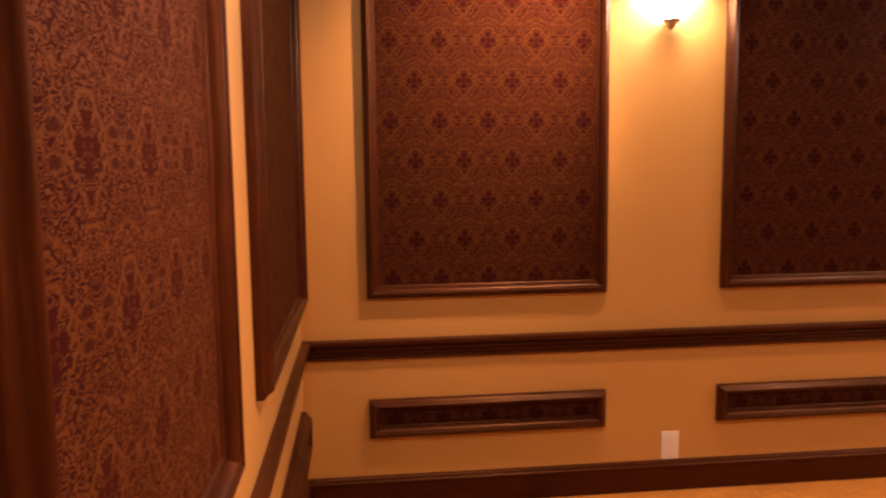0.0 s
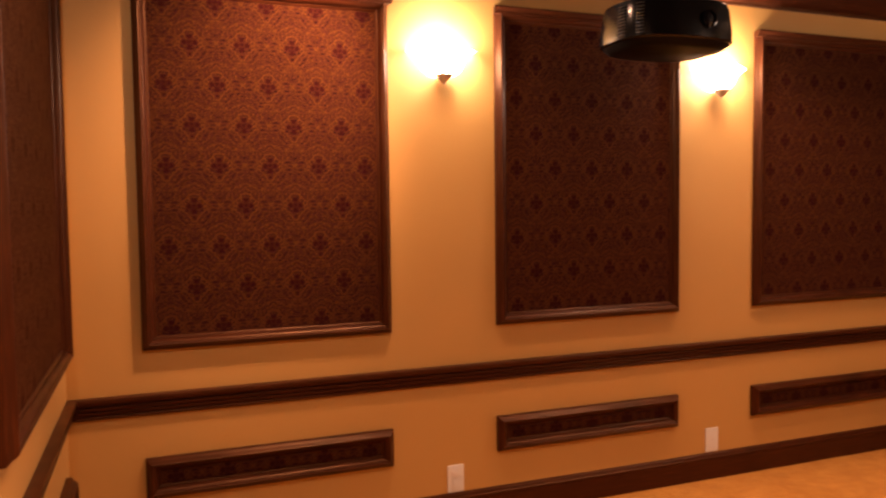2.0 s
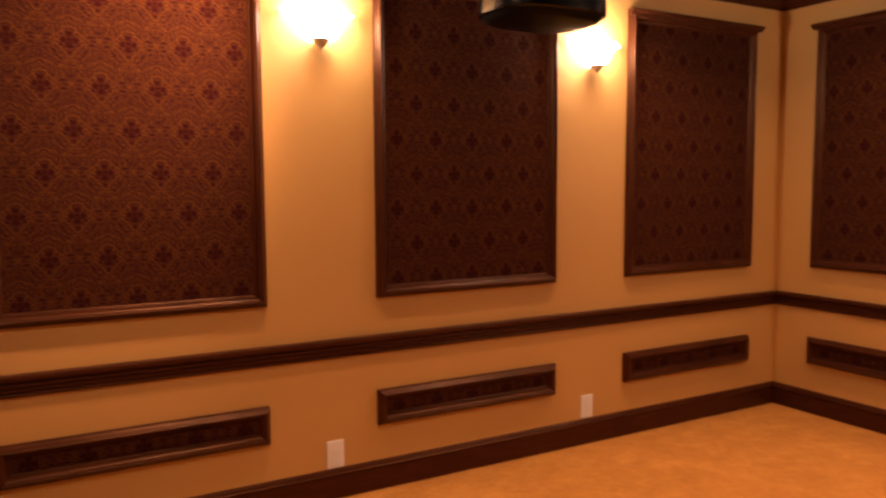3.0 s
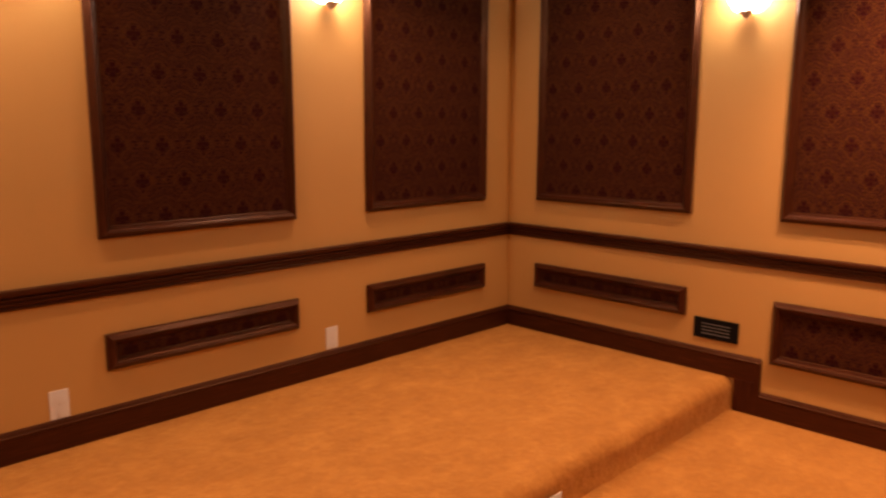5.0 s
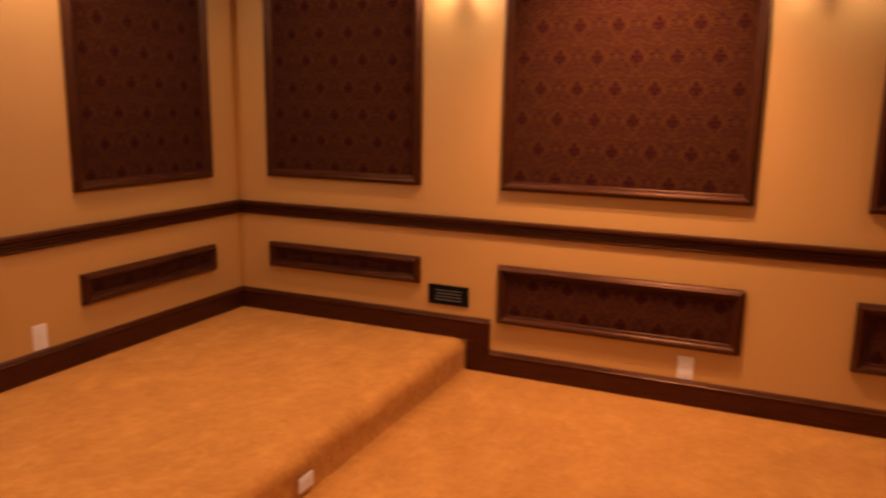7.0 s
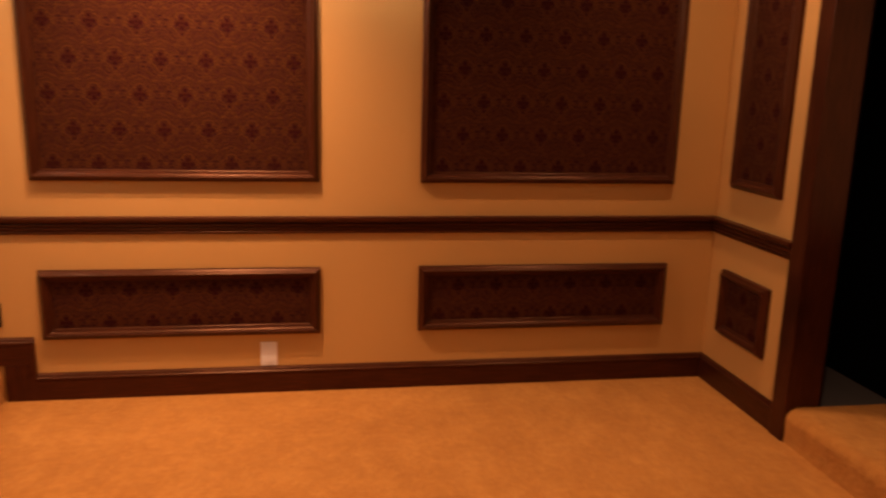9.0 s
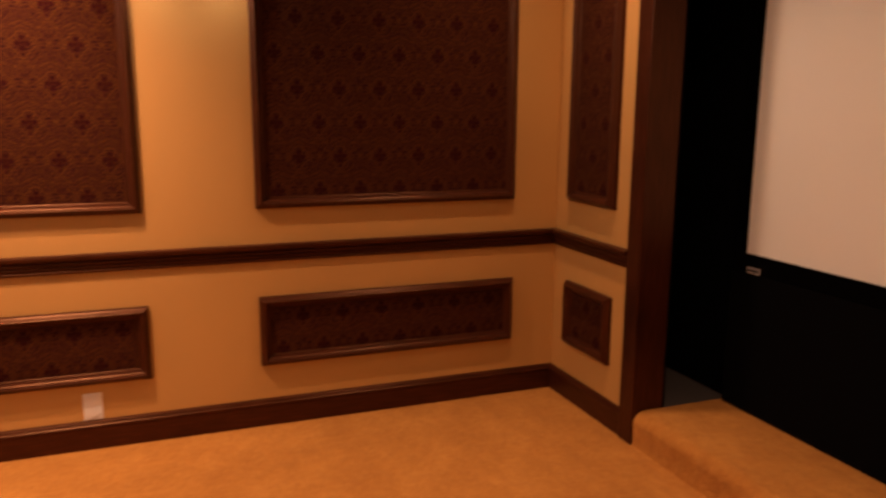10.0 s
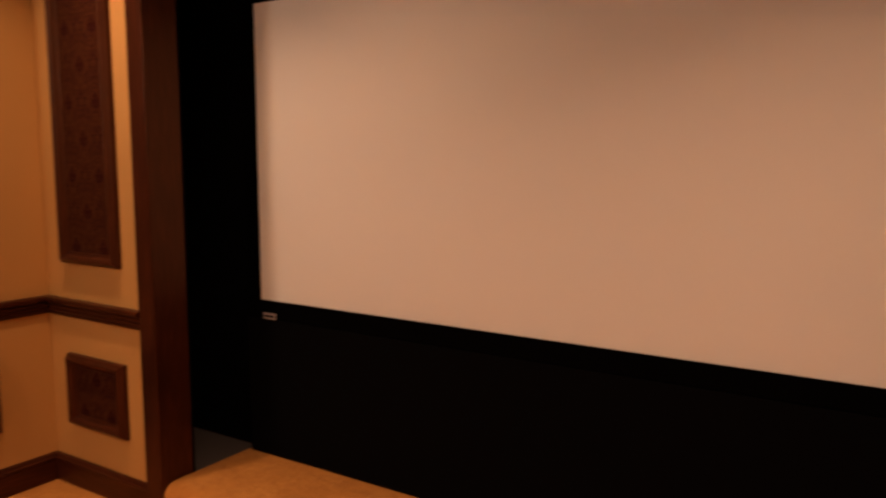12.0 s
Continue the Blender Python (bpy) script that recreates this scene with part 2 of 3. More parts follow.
# Black slats coloured lighter than the case to imitate their glints.
SLAT_GLINT = plain("glint_grey_vent_plastic", (0.035, 0.033, 0.031), 0.22, 0.2, 12, Specular_IOR_Level=0.6)
MATT_BLACK = plain("matt_black_plastic", (0.005, 0.005, 0.0055), 0.6, 0.2, 12, Specular_IOR_Level=0.2)
SILVER = plain("silver_plastic", (0.52, 0.49, 0.45), 0.35, 0.1, 20, Metallic=0.4)
UNDER_BLACK = plain("matt_black_underside", (0.004, 0.004, 0.0042), 0.5, 0.2, 12, Specular_IOR_Level=0.1)
GLASS_LENS = plain("dark_lens_glass", (0.003, 0.003, 0.005), 0.12, 0.1, 5, Specular_IOR_Level=0.25)
SHADE = glow_glass()
LAMP_FACE = lamp_glass()


# ---- building blocks ----
def part(name, bm, material, parent=None, label=""):
    bmesh.ops.recalc_face_normals(bm, faces=bm.faces)
    me = bpy.data.meshes.new(name)
    bm.to_mesh(me)
    bm.free()
    me.materials.append(material)
    ob = new(name, me)
    if parent:
        ob.parent = parent
    if label:
        ob["label"] = label
    return ob


def smooth(ob, angle=35):
    me = ob.data
    me.shade_smooth()
    me.set_sharp_from_angle(angle=radians(angle))
    return ob


def add_box(bm, a, b, bevel=0.0):
    x0, y0, z0 = (min(p, q) for p, q in zip(a, b))
    x1, y1, z1 = (max(p, q) for p, q in zip(a, b))
    vs = [bm.verts.new((x, y, z)) for z in (z0, z1) for x, y in ((x0, y0), (x1, y0), (x1, y1), (x0, y1))]
    fs = [bm.faces.new([vs[i] for i in f]) for f in ((0, 3, 2, 1), (4, 5, 6, 7), (0, 1, 5, 4), (1, 2, 6, 5), (2, 3, 7, 6), (3, 0, 4, 7))]
    if bevel:
        edges = list({e for f in fs for e in f.edges})
        bmesh.ops.bevel(bm, geom=edges, offset=bevel, segments=2, profile=0.5, affect="EDGES")
    return bm


def box(a, b, bevel=0.0):
    return add_box(bmesh.new(), a, b, bevel)


def tube_between(bm, rings, close=True):
    """Skins rings of equal count; caps the ends."""
    made = [[bm.verts.new(p) for p in ring] for ring in rings]
    n = len(made[0])
    for a, b in zip(made, made[1:]):
        for i in range(n if close else n - 1):
            j = (i + 1) % n
            bm.faces.new((a[i], a[j], b[j], b[i]))
    if close:
        bm.faces.new(made[0])
        bm.faces.new(list(reversed(made[-1])))
    return bm


def moulding(profile, p0, p1, out, mitre0=0, mitre1=0):
    """A profile of (depth, height) run from p0 to p1 along a wall whose face looks towards out; a mitre of 1 suits an inner corner."""
    p0, p1, out = Vector((*p0, 0)), Vector((*p1, 0)), Vector((*out, 0))
    run = (p1 - p0).normalized()
    rings = []
    for p, m in ((p0, mitre0), (p1, -mitre1)):
        rings.append([p + run * (m * d) + out * d + Vector((0, 0, z)) for d, z in profile])
    return tube_between(bmesh.new(), rings)


def lathe(profile, segments=32, start=0.0, sweep=360.0, centre=(0, 0, 0)):
    """Turns (radius, height) about the upright through centre."""
    bm, full = bmesh.new(), sweep >= 360
    count = segments if full else segments + 1
    grid = []
    for i in range(count):
        a = radians(start + sweep * i / segments)
        grid.append([bm.verts.new((centre[0] + r * math.cos(a), centre[1] + r * math.sin(a), centre[2] + z)) for r, z in profile])
    for i in range(segments):
        a, b = grid[i], grid[(i + 1) % count]
        for j in range(len(profile) - 1):
            try:
                bm.faces.new((a[j], b[j], b[j + 1], a[j + 1]))
            except ValueError:
                pass
    bmesh.ops.remove_doubles(bm, verts=bm.verts, dist=1e-5)
    return bm


def structure(ob, label, category):
    return tagged(ob, label, category, kind="structure")


# ---- the room ----
T = 0.12


def setting():
    structure(part("floor", box((X0 - T, YB - 0.02, -0.10), (X1 + T, 0.0 + T, 0.0)), CARPET),
              "gold wall-to-wall carpet on the lower floor", "floor")
    structure(part("wall_north", box((X0 - T, 0.0, 0.0), (X1 + T, T, ZC)), PAINT), "tan painted wall behind the seating riser", "wall")
    structure(part("wall_east", box((X1, YB - 0.14, 0.0), (X1 + T, 0.0, ZC)), PAINT), "tan painted side wall with fabric panels", "wall")
    structure(part("wall_west", box((X0 - T, YB - 0.14, 0.0), (X0, 0.0, ZC)), PAINT), "tan painted side wall with fabric panels", "wall")
    # the front wall: two returns and the piece over the opening
    structure(part("wall_south_1", box((4.18, YB - 0.14, 0.0), (X1, YB, ZC)), PAINT), "narrow tan painted return beside the stage", "wall")
    structure(part("wall_south_2", box((X0, YB - 0.14, 0.0), (XO0 - 0.08, YB, ZC)), PAINT), "narrow tan painted return beside the stage", "wall")
    structure(part("wall_south_3", box((XO0 - 0.08, YB - 0.14, Z_OPEN + 0.08), (4.18, YB, ZC)), PAINT), "tan painted wall over the stage opening", "wall")
    structure(part("ceiling", box((X0 - T, YB - 0.14, ZC), (X1 + T, T, ZC + 0.1)), CEILING), "dark painted ceiling", "ceiling")
    # the dark recess behind the opening
    structure(part("recess_wall_back", box((X0, -6.72, 0.0), (X1 + 0.6, -6.60, ZC)), BLACK_CLOTH), "black cloth wall deep in the stage recess", "wall")
    structure(part("recess_wall_side_1", box((X1 + 0.48, -6.60, 0.0), (X1 + 0.6, YB - 0.14, ZC)), BLACK_CLOTH), "black side of the stage recess", "wall")
    structure(part("recess_wall_side_2", box((X0 - T, -6.60, 0.0), (X0, YB - 0.14, ZC)), BLACK_CLOTH), "black side of the stage recess", "wall")
    structure(part("recess_back_cloth", box((4.105, YB - 0.155, 0.0), (X1 + 0.48, YB - 0.143, ZC)), BLACK_CLOTH), "black cloth behind the return wall", "wall")
    structure(part("recess_ceiling", box((X0 - T, -6.72, ZC + 0.002), (X1 + 0.6, YB - 0.14, ZC + 0.1)), BLACK_CLOTH), "black ceiling over the stage recess", "ceiling")
    structure(part("recess_floor", box((4.102, -5.74, 0.0), (X1 + 0.48, YB - 0.156, Z_STAGE - 0.012)), BLACK_FLOOR), "dark grey bare floor beside the screen wall", "floor")
    structure(part("recess_drape", box((4.102, -5.76, 0.0), (X1 + 0.48, -5.74, ZC)), BLACK_CLOTH), "black cloth hung beside the screen wall", "wall")
    structure(part("recess_floor_behind", box((X0, -6.60, 0.0), (4.10, Y_SCREEN - 0.14, Z_STAGE - 0.014)), BLACK_FLOOR), "dark grey floor behind the screen wall", "floor")


def carpet_step(name, x0, x1, y_front, y_back, z_top, label, wobble=0.009):
    """A carpeted step: a soft rolled nosing over an upright face, then the flat top."""
    r = min(0.062, z_top * 0.36)
    prof = [(0.012, 0.0), (0.015, z_top * 0.15), (0.014, z_top * 0.40), (0.012, z_top - r)]
    for i in range(1, 8):
        a = math.pi / 2 * i / 7
        prof.append((0.011 + r - r * math.cos(a), z_top - r + r * math.sin(a)))
    prof += [(0.12, z_top + 0.001), (0.16, z_top)]
    depth = abs(y_back - y_front)
    steps = 8
    prof += [(0.16 + (depth - 0.16) * (i + 1) / steps, z_top) for i in range(steps)]
    sign = 1 if y_back > y_front else -1
    bm = bmesh.new()
    n = 120
    rows = []
    for i in range(n + 1):
        x = x0 + (x1 - x0) * i / n
        row = []
        for d, z in prof:
            k = wobble if 0 < z and d < 0.12 else wobble * 0.3
            w = noise.noise(Vector((x * 6.0, d * 14, z * 20))) * k if 0 < i < n else 0.0
            row.append(bm.verts.new((x, y_front + sign * (d + w), z + (w * 0.6 if z > 0.02 else 0))))
        rows.append(row)
    for a, b in zip(rows, rows[1:]):
        for j in range(len(prof) - 1):
            bm.faces.new((a[j], b[j], b[j + 1], a[j + 1]))
    # ends
    for row, flip in ((rows[0], False), (rows[-1], True)):
        foot = bm.verts.new((row[-1].co.x, row[-1].co.y, 0))
        bm.faces.new(row + [foot] if flip else list(reversed(row + [foot])))
    ob = smooth(part(name, bm, CARPET), 60)
    return structure(ob, label, "platform")


RAIL_PROFILE = [(0.0, 0.815), (0.010, 0.815), (0.016, 0.818), (0.018, 0.824), (0.016, 0.829), (0.013, 0.831), (0.019, 0.835), (0.021, 0.841), (0.019, 0.847), (0.015, 0.849),
                (0.022, 0.853), (0.024, 0.859), (0.022, 0.865), (0.018, 0.867), (0.030, 0.874), (0.036, 0.879), (0.038, 0.890), (0.035, 0.898), (0.028, 0.900), (0.0, 0.900)]


def base_profile(z):
    return [(0.0, z), (0.016, z), (0.016, z + 0.104), (0.020, z + 0.108), (0.020, z + 0.114), (0.015, z + 0.119), (0.013, z + 0.127), (0.008, z + 0.133), (0.0, z + 0.136)]


CROWN_PROFILE = [(0.0, 2.612), (0.012, 2.613), (0.014, 2.627), (0.025, 2.634), (0.036, 2.655), (0.056, 2.684), (0.068, 2.697),
                 (0.070, 2.712), (0.082, 2.718), (0.084, 2.738), (0.0, 2.738)]


def trims():
    NW, NE, SE, SW = (X0, 0.0), (X1, 0.0), (X1, YB), (X0, YB)
    N, E, S, W = (0, -1), (-1, 0), (0, 1), (1, 0)
    c1, c0 = (4.202, YB), (XO0 - 0.102, YB)
    for p0, p1, out, m0, m1 in ((NW, NE, N, 1, 1), (NE, SE, E, 1, 1), (SE, c1, S, 1, 0), (SW, NW, W, 1, 1), (SW, c0, S, 1, 0)):
        ob = smooth(part("chair_rail", moulding(RAIL_PROFILE, p0, p1, out, m0, m1), WOOD), 42)
        structure(ob, "dark stained moulded wooden chair rail", "moulding")
    for p0, p1, out, m0, m1 in ((NW, NE, N, 1, 1), (NE, SE, E, 1, 1), (SE, SW, S, 1, 1), (SW, NW, W, 1, 1)):
        ob = smooth(part("crown_moulding", moulding(CROWN_PROFILE, p0, p1, out, m0, m1), WOOD), 38)
        structure(ob, "stained wooden crown moulding under the dark ceiling", "moulding")
    step_end = Y_RISER - 0.142
    zr = Z_RISER
    for p0, p1, out, m0, m1, z in ((NW, NE, N, 1, 1, zr), (NE, (X1, step_end), E, 1, 0, zr), ((X0, step_end), NW, W, 0, 1, zr),
                                   ((X1, step_end), SE, E, 0, 1, 0.0), (SW, (X0, step_end), W, 1, 0, 0.0),
                                   (SE, c1, S, 1, 0, 0.0), (SW, c0, S, 1, 0, 0.0)):
        ob = part("baseboard", moulding(base_profile(z), p0, p1, out, m0, m1), WOOD)
        structure(ob, "tall dark stained wooden baseboard", "baseboard")
    # where the baseboard steps down: an upright board with the top moulding turned down its edge
    for x, sx in ((X1, -1), (X0, 1)):
        ob = part("baseboard_drop", box((x, Y_RISER - 0.002, 0.0), (x + sx * 0.0165, step_end, zr - 0.001), 0.0), WOOD_UP)
        structure(ob, "upright dark board where the baseboard steps down", "baseboard")
        edge = [(0.0, -0.001), (0.013, -0.001), (0.015, 0.005), (0.0195, 0.010), (0.0205, 0.020), (0.0175, 0.026), (0.0, 0.026)]
        rings = [[(x + sx * d, step_end + w, z) for d, w in edge] for z in (0.138, zr + 0.112)]
        ob = smooth(part("baseboard_edge", tube_between(bmesh.new(), rings), WOOD_UP), 40)
        structure(ob, "narrow upright moulding down the end of the raised baseboard", "moulding")


def opening_casing():
    """Wooden jambs and head round the stage opening, wrapped through the wall."""
    for x_in, s in ((XO1, 1), (XO0, -1)):
        bm = box((x_in, YB - 0.142, 0.0), (x_in + s * 0.102, YB + 0.026, Z_OPEN + 0.10), 0.004)
        ob = part("jamb", bm, WOOD_UP)
        structure(ob, "dark stained wooden jamb at the stage opening", "door frame")
    ob = part("head_casing", box((XO0, YB - 0.142, Z_OPEN), (XO1, YB + 0.026, Z_OPEN + 0.10), 0.004), WOOD)
    structure(ob, "dark stained wooden head over the stage opening", "door frame")


setting()
carpet_step("riser_platform", X0 + 0.001, X1 - 0.001, Y_RISER, -0.001, Z_RISER, "carpeted seating riser with a rolled front edge")
carpet_step("stage", XO0 + 0.001, XO1 - 0.001, Y_STAGE, Y_SCREEN - 0.06, Z_STAGE, "low carpeted stage in front of the screen", 0.004)
trims()
opening_casing()

# ---- fabric wall panels ----
FRAME = [(0.0, 0.0), (0.0, 0.017), (0.002, 0.021), (0.006, 0.024), (0.011, 0.029), (0.015, 0.036), (0.018, 0.040), (0.022, 0.042), (0.026, 0.040),
         (0.0275, 0.0365), (0.0290, 0.0362), (0.0325, 0.0340), (0.0385, 0.0260), (0.0425, 0.0185), (0.0430, 0.0150), (0.046, 0.0145), (0.050, 0.012), (0.053, 0.008), (0.053, 0.0)]


def panel(name, width, height, m, label, group):
    """A moulded frame round a stretched cloth; local x to the right, z up, the wall at y = 0 and the room at -y."""
    top = new(name)
    top.matrix_world = m
    corners = [Vector((0, 0, 0)), Vector((width, 0, 0)), Vector((width, 0, height)), Vector((0, 0, height))]
    inward = [Vector((0, 0, 1)), Vector((-1, 0, 0)), Vector((0, 0, -1)), Vector((1, 0, 0))]
    names = ["bottom_rail", "stile", "top_rail", "stile"]
    for i in range(4):
        a, b = corners[i], corners[(i + 1) % 4]
        run = (b - a).normalized()
        rings = [[p + run * (s * w) + inward[i] * w + Vector((0, -h, 0)) for w, h in FRAME] for p, s in ((a, 1), (b, -1))]
        smooth(part(names[i], tube_between(bmesh.new(), rings), WOOD if i % 2 == 0 else WOOD_UP, top), 38)
    # cloth with a slight pillow
    bm, nx, nz = bmesh.new(), 12, 12
    w = 0.049
    grid = []
    for j in range(nz + 1):
        row = []
        for i in range(nx + 1):
            u, v = i / nx, j / nz
            puff = 0.004 * min(1, 5 * min(u, 1 - u)) * min(1, 5 * min(v, 1 - v))
            row.append(bm.verts.new((w + (width - 2 * w) * u, -0.008 - puff, w + (height - 2 * w) * v)))
        grid.append(row)
    for j in range(nz):
        for i in range(nx):
            bm.faces.new((grid[j][i], grid[j][i + 1], grid[j + 1][i + 1], grid[j + 1][i]))
    back = [bm.verts.new((x, -0.001, z)) for x, z in ((w, w), (width - w, w), (width - w, height - w), (w, height - w))]
    bm.faces.new(list(reversed(back)))
    rim = [grid[0], [r[-1] for r in grid], list(reversed(grid[-1])), list(reversed([r[0] for r in grid]))]
    for k, side in enumerate(rim):
        bm.faces.new([back[(k + 1) % 4], back[k]] + side)
    smooth(part("cloth", bm, DAMASK, top, "gold and dark red damask cloth"), 40)
    if height > 1.0:
        cap = [(0.0, 0.0), (0.044, 0.0), (0.049, 0.004), (0.049, 0.010), (0.056, 0.016), (0.062, 0.024), (0.062, 0.031), (0.0, 0.031)]
        rings = [[(x + (-1 if i == 0 else 1) * (d * 0.30), -d, height - 0.020 + z) for d, z in cap] for i, x in enumerate((0.0, width))]
        part("cap_moulding", tube_between(bmesh.new(), rings), WOOD, top)
    return tagged(top, label, "wall panel", group)


def on_north(x, z):
    return pose(x, 0.0, z)


def on_east(s, z):
    return pose(X1, -s, z, 0, 0, -90)


def on_west(y, z):
    return pose(X0, y, z, 0, 0, 90)


def on_south(x, z):
    return pose(x, YB, z, 0, 0, 180)


ZU, ZT, ZL, ZLA, ZLB = 1.068, 2.478, 0.645, 0.484, 0.307
TALL = "tall damask panel in a dark moulded wooden frame"
LOW = "low damask panel in a dark moulded frame under the chair rail"
for x0, x1 in ((0.660, 1.661), (2.161, 3.165), (3.641, 4.645)):
    panel("tall_wall_panel", x1 - x0, ZT - ZU, on_north(x0, ZU), TALL, "tall fabric panels")
    panel("low_wall_panel", x1 - x0, ZL - ZLA, on_north(x0, ZLA), LOW, "low fabric panels")
for s0, s1, zb in ((0.240, 1.322, ZLA), (1.817, 3.120, ZLB), (3.611, 4.940, ZLB)):
    panel("tall_wall_panel", s1 - s0, ZT - ZU, on_east(s0, ZU), TALL, "tall fabric panels")
    panel("low_wall_panel", s1 - s0, ZL - zb, on_east(s0, zb), LOW, "low fabric panels")
for y0, y1, zb in ((-1.33, -0.12, ZLA), (-2.56, -1.75, ZLB), (-4.92, -3.16, ZLB)):
    panel("tall_wall_panel", y1 - y0, ZT - ZU, on_west(y0, ZU), TALL, "tall fabric panels")
    panel("low_wall_panel", y1 - y0, ZL - zb, on_west(y0, zb), LOW, "low fabric panels")
for x0, x1 in ((4.336, 4.753), (0.54, 0.90)):
    panel("tall_wall_panel", x1 - x0, ZT - ZU, on_south(x1, ZU), "narrow damask panel in a dark moulded frame beside the stage", "tall fabric panels")
    panel("low_wall_panel", x1 - x0, ZL - ZLB, on_south(x1, ZLB), "small damask panel in a dark frame beside the stage", "low fabric panels")


# ---- sconces ----
def sconce():
    top = new("wall_sconce")
    Z = 2.178
    # flared half bowl, open above
    prof = [(0.028, 0.0), (0.052, 0.005), (0.082, 0.024), (0.099, 0.050), (0.110, 0.076), (0.126, 0.095), (0.152, 0.110), (0.158, 0.112)]
    inner = [(r - 0.005, z + 0.003) for r, z in reversed(prof)]
    bm = lathe(prof + inner, 28, 180, 180)
    for v in bm.verts:
        v.co.y *= 0.72
        if v.co.z > 0.09:
            v.co.z += 0.006 * math.cos(5 * math.atan2(v.co.y, v.co.x))
        v.co.z += Z
    smooth(part("glass_shade", bm, SHADE, top, "glowing white flared glass bowl"), 50)
    cap = lathe([(0.0, -0.036), (0.005, -0.034), (0.007, -0.026), (0.015, -0.023), (0.024, -0.012), (0.038, 0.000), (0.041, 0.006), (0.030, 0.008), (0.0, 0.008)], 24, centre=(0, -0.042, Z))
    smooth(part("finial_cap", cap, NICKEL, top, "small nickel cap under the bowl"), 40)
    plate = box((-0.045, -0.012, Z + 0.01), (0.045, 0.0, Z + 0.10), 0.004)
    part("back_plate", plate, NICKEL, top)
    return tagged(top, "lit wall sconce with a flared glass bowl and nickel cap", "wall lamp", "wall sconces")


first = sconce()
for i, ((sx, sy, dz), turn) in enumerate(SCONCES):
    m = pose(sx, sy, dz, 0, 0, turn)
    if i == 0:
        first.matrix_world = m
    else:
        copy_thing(first, m)


# ---- ceiling downlights ----
def downlight():
    top = new("recessed_downlight")
    ring = lathe([(0.050, -0.004), (0.056, -0.008), (0.080, -0.006), (0.084, 0.0), (0.050, 0.0), (0.050, -0.004)], 32)
    smooth(part("trim_ring", ring, MATT_BLACK, top), 40)
    smooth(part("lamp_face", lathe([(0.0, -0.003), (0.049, -0.003), (0.049, 0.0), (0.0, 0.0)], 24), LAMP_FACE, top, "lit lamp face"), 40)
    return tagged(top, "small lit downlight in the dark ceiling, out of view, some added as fill", "ceiling light", "ceiling downlights")


can = downlight()
# The added fill lamps get a fitting as well.
SPOTS = [(cx, cy) for cx, cy, _ in CANS] + [(eye[0], eye[1]) for eye, _, _ in EYEBALLS]
for i, (cx, cy) in enumerate(SPOTS):
    m = pose(cx, cy, ZC - 0.001)
    if i == 0:
        can.matrix_world = m
    else:
        copy_thing(can, m)


# ---- wall plates and vent ----
def outlet_plate():
    top = new("wall_outlet")
    part("plate", box((-0.040, -0.006, 0.0), (0.040, 0.0, 0.125), 0.003), PLATE, top)
    for z in (0.036, 0.089):
        face = lathe([(0.0, 0.0), (0.0165, 0.0), (0.0175, -0.0025), (0.0, -0.0025)], 20)
        bmesh.ops.rotate(face, verts=face.verts, cent=(0, 0, 0), matrix=Matrix.Rotation(radians(-90), 3, "X"))
        bmesh.ops.translate(face, verts=face.verts, vec=(0, -0.0085, z))
        r = part("socket", face, PLATE, top)
        for x in (-0.006, 0.006):
            part("slot", box((x - 0.001, -0.0092, z - 0.005), (x + 0.001, -0.0084, z + 0.006)), SLOT, r)
    bm = lathe([(0.0, 0.0), (0.003, 0.0), (0.003, 0.001), (0.0, 0.0012)], 10)
    bmesh.ops.rotate(bm, verts=bm.verts, cent=(0, 0, 0), matrix=Matrix.Rotation(radians(90), 3, "X"))
    bmesh.ops.translate(bm, verts=bm.verts, vec=(0, -0.006, 0.0625))
    part("screw", bm, NICKEL, top)
    return tagged(top, "white plastic outlet plate low on the wall", "outlet", "wall outlets")


plate = outlet_plate()
plate.matrix_world = on_north(1.955, 0.320)
copy_thing(plate, on_north(3.386, 0.322))
copy_thing(plate, on_east(2.863, 0.138))
low = copy_thing(plate, pose(3.245, Y_RISER - 0.004, 0.066, 0, 90, 0) @ Matrix.Scale(0.78, 4) @ pose(0, 0, -0.0625))
low["label"] = "white outlet plate set sideways in the carpeted riser"


def vent():
    top = new("floor_vent")
    top.matrix_world = on_east(1.381, 0.373)
    W, H = 0.256, 0.116
    bm = bmesh.new()
    add_box(bm, (0, -0.010, 0), (W, 0, 0.024))
    add_box(bm, (0, -0.010, H - 0.024), (W, 0, H))
    add_box(bm, (0, -0.010, 0.024), (0.045, 0, H - 0.024))
    add_box(bm, (W - 0.045, -0.010, 0.024), (W, 0, H - 0.024))
    part("vent_frame", bm, VENT, top)
    part("vent_backing", box((0.045, -0.002, 0.024), (W - 0.045, 0, H - 0.024)), SLOT, top)
    for i in range(4):
        z = 0.026 + i * 0.0185
        b = box((0.046, -0.009, z), (W - 0.046, -0.003, z + 0.0036), 0.001)
        part("slat", b, SLAT, top)
    return tagged(top, "black metal vent grille with four pale slats above the baseboard", "vent")


vent()


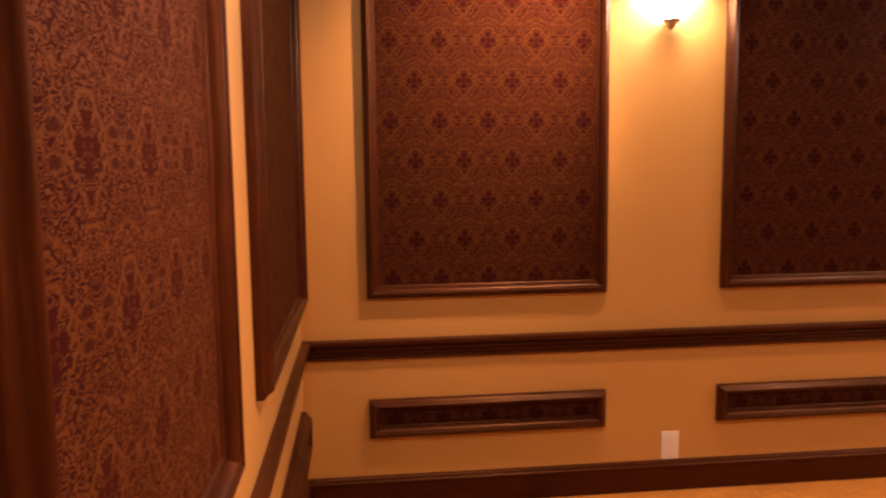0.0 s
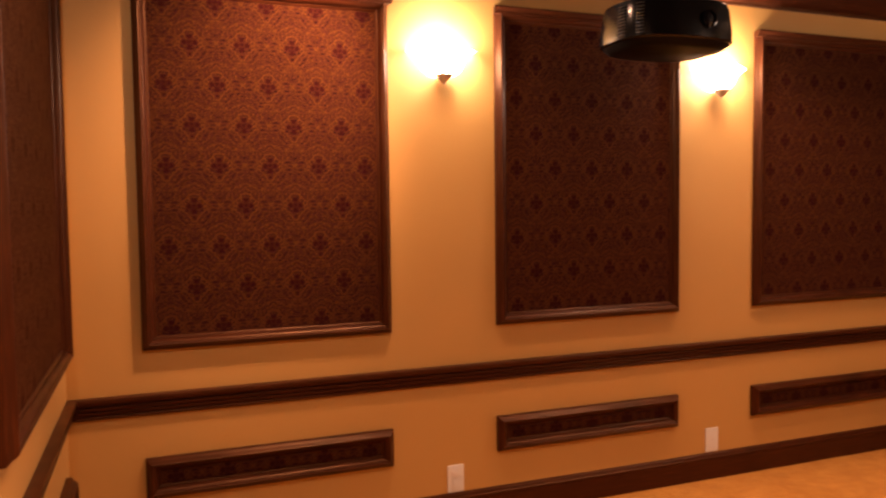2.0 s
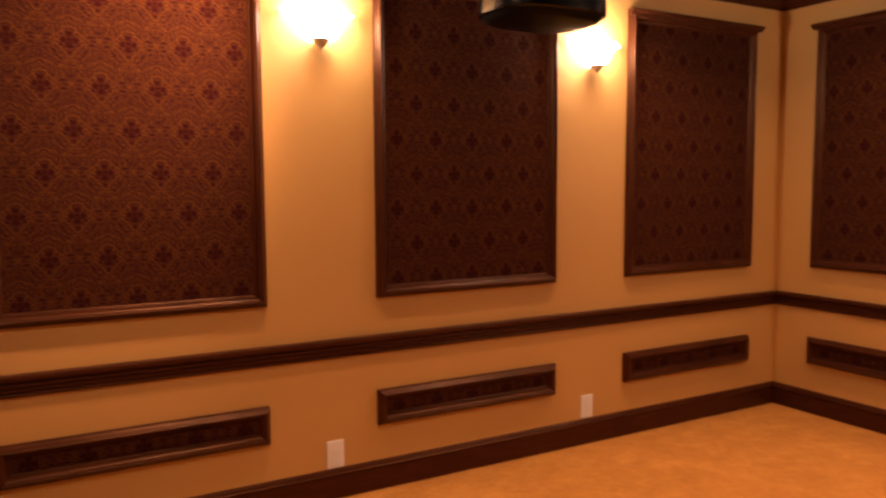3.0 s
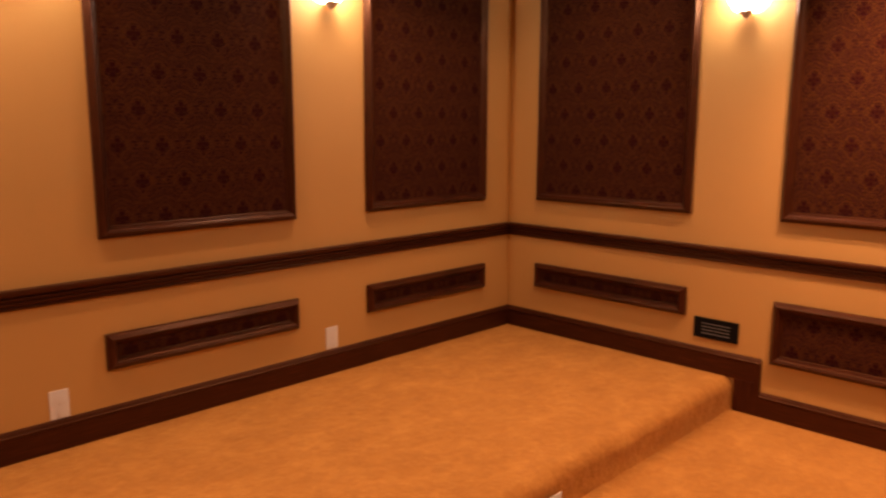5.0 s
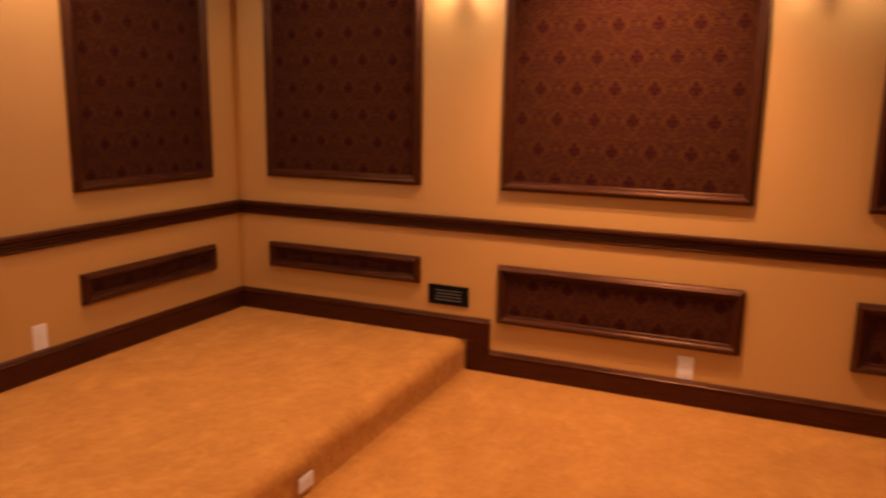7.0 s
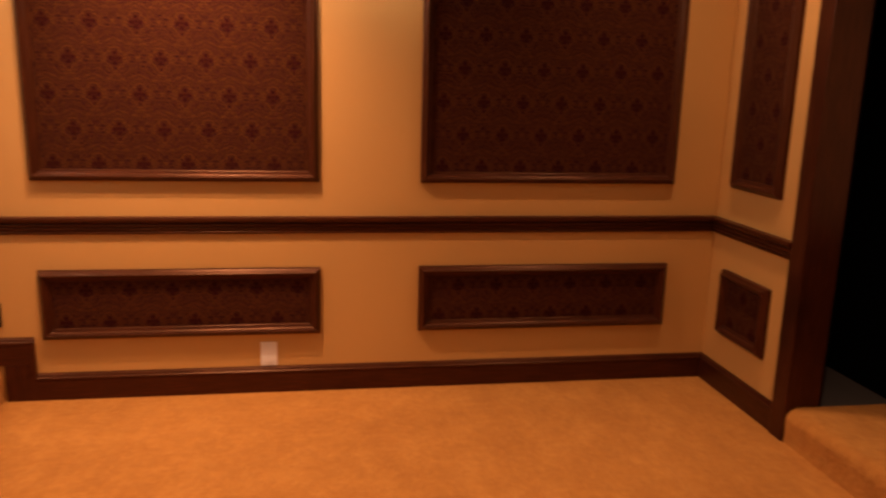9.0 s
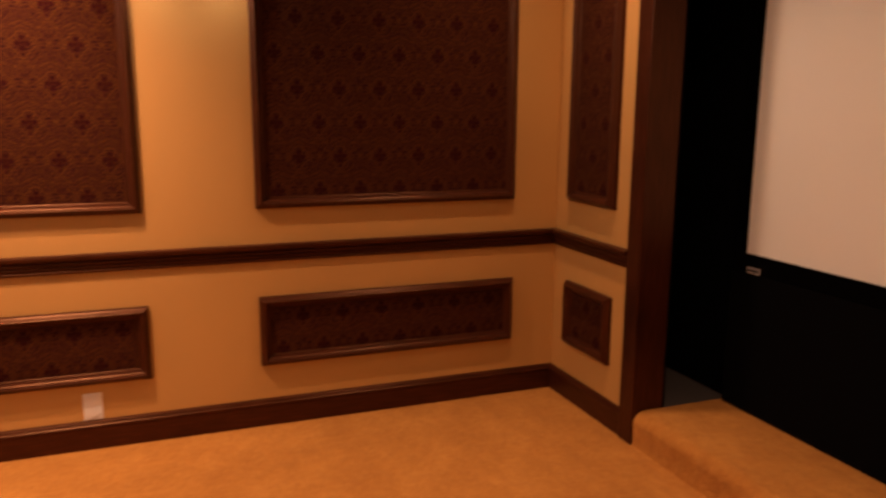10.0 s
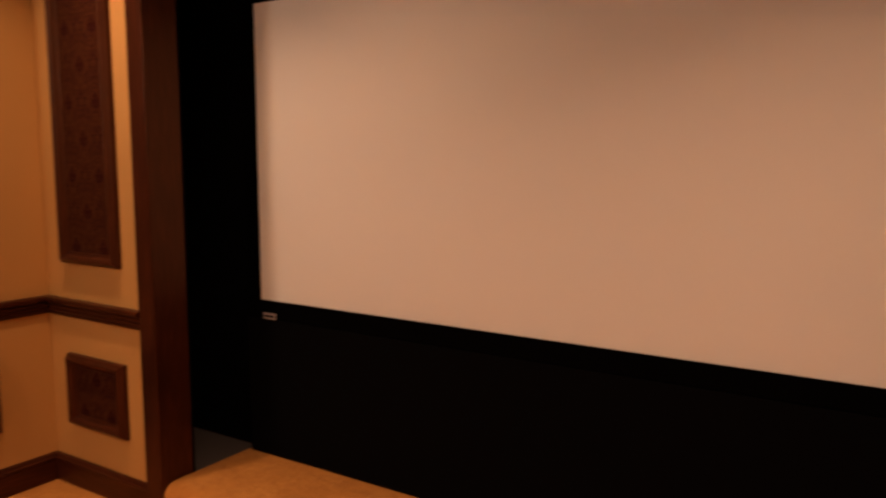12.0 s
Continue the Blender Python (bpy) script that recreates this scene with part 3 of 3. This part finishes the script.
# ---- projector ----
def projector():
    top = new("projector")
    top.matrix_world = pose(2.556, -0.70, 2.200, 0, 0, 0)
    W, D, H = 0.240, 0.184, 0.150

    def ring(z, k, n=48, power=2.9):
        out = []
        for i in range(n):
            a = 2 * math.pi * i / n
            c, s = math.cos(a), math.sin(a)
            out.append((W * k * math.copysign(abs(c) ** (2 / power), c), D * k * math.copysign(abs(s) ** (2 / power), s), z))
        return out

    body = tube_between(bmesh.new(), [ring(0.0, 0.97), ring(0.006, 1.0), ring(0.05, 0.995), ring(H - 0.02, 0.95), ring(H - 0.004, 0.915), ring(H, 0.87)])
    smooth(part("body", body, GLOSS_BLACK, top, "gloss black rounded projector case"), 40)
    under = tube_between(bmesh.new(), [ring(-0.022, 0.80), ring(-0.016, 0.88), ring(0.001, 0.955)])
    smooth(part("underside", under, UNDER_BLACK, top), 40)
    # cooling slats on the rounded side, their glints put into a lighter grey
    for a0 in (186, 211):
        for j in range(10):
            z = 0.016 + j * 0.0115
            bm = bmesh.new()
            rings = []
            for i in range(5):
                a = radians(a0 + 11 * i / 4)
                c, s = math.cos(a), math.sin(a)
                p = Vector((W * math.copysign(abs(c) ** (2 / 2.9), c), D * math.copysign(abs(s) ** (2 / 2.9), s), 0)) * (0.995 - 0.0035 * max(0, j - 3))
                o = p.normalized() * 0.004
                rings.append([p - o + Vector((0, 0, z)), p + o + Vector((0, 0, z)), p + o + Vector((0, 0, z + 0.004)), p - o + Vector((0, 0, z + 0.004))])
            part("cooling_slat", tube_between(bm, rings), SLAT_GLINT, top)
    lens = lathe([(0.0, 0.0), (0.028, 0.0), (0.032, 0.003), (0.032, 0.010), (0.027, 0.012), (0.025, 0.004), (0.0, 0.007)], 32)
    bmesh.ops.rotate(lens, verts=lens.verts, cent=(0, 0, 0), matrix=Matrix.Rotation(radians(90), 3, "X"))
    bmesh.ops.translate(lens, verts=lens.verts, vec=(0.05, -D + 0.004, 0.072))
    smooth(part("lens", lens, GLASS_LENS, top, "dark glass lens"), 40)
    # Added pale strip that imitates the sconce reflecting in the case's right edge.
    glint = tube_between(bmesh.new(), [[(W * 0.985 + dx, y, z) for dx, y, z in ((0, -0.06, z0), (0.006, -0.06, z0), (0.006, 0.06, z0), (0, 0.06, z0))] for z0 in (0.012, H - 0.018)])
    part("side_glint", glint, SILVER, top, "silver strip standing in for the sconce's reflection on the side")
    part("mount_plate", box((-0.07, -0.05, H), (0.07, 0.06, H + 0.022), 0.006), MATT_BLACK, top)
    for x, y in ((-0.085, -0.06), (0.085, -0.06), (-0.085, 0.07), (0.085, 0.07)):
        part("mount_arm", box((x - 0.012, y - 0.012, H - 0.004), (x + 0.012, y + 0.012, H + 0.032), 0.004), MATT_BLACK, top)
    part("mount_knuckle", box((-0.035, -0.03, H + 0.022), (0.035, 0.035, H + 0.075), 0.01), MATT_BLACK, top)
    pole = lathe([(0.0, H + 0.07), (0.021, H + 0.07), (0.021, ZC - 2.199 - 0.012), (0.06, ZC - 2.199 - 0.010), (0.06, ZC - 2.199), (0.0, ZC - 2.199)], 24)
    smooth(part("mount_pole", pole, MATT_BLACK, top), 40)
    return tagged(top, "black projector hung from the ceiling on a pole mount", "projector")


projector()


# ---- screen wall ----
def screen_wall():
    """Built with its front at y = 0 and its near end at x = 0, running to -x, all but square to the room."""
    SX0, SX1, SZ0, SZ1 = -2.86, -0.085, 0.897, 2.215
    m = pose(4.083, Y_SCREEN, 0, 0, 0, -0.3)
    f = 0.082
    cloth = part("screen_wall_cloth", box((SX0 - f, -0.05, Z_STAGE - 0.006), (0.0, -0.004, SZ0 - f - 0.002), 0.003), BLACK_CLOTH)
    cloth.matrix_world = m
    structure(cloth, "black cloth panel under the projection screen", "wall")
    top = new("projection_screen")
    top.matrix_world = m
    part("screen_surface", box((SX0 - 0.01, -0.022, SZ0 - 0.01), (SX1 + 0.01, -0.010, SZ1 + 0.01)), SCREEN, top, "pale matt projection surface")
    for name, a, b in (("bottom_bar", (SX0 - f, SZ0 - f), (SX1 + f, SZ0)), ("top_bar", (SX0 - f, SZ1), (SX1 + f, SZ1 + f)),
                       ("side_bar", (SX1, SZ0), (SX1 + f, SZ1)), ("side_bar", (SX0 - f, SZ0), (SX0, SZ1))):
        part(name, box((a[0], -0.045, a[1]), (b[0], 0.0, b[1]), 0.004), VELVET, top, "black velvet frame bar")
    badge = part("badge", box((-0.185, 0.0, 0.812), (-0.108, 0.004, 0.840), 0.0015), SILVER, top, "small silver maker's badge")
    part("badge_bar", box((-0.177, 0.004, 0.821), (-0.116, 0.0052, 0.831)), SLOT, badge)
    tagged(top, "large pale projection screen in a black velvet frame", "screen")
    for x in (-2.5, -0.4):
        post = part("screen_post", box((x - 0.03, -0.12, Z_STAGE - 0.02), (x + 0.03, -0.051, SZ1)), VELVET)
        post.matrix_world = m
        tagged(post, "black post that carries the screen from behind", "post", "screen posts")


screen_wall()
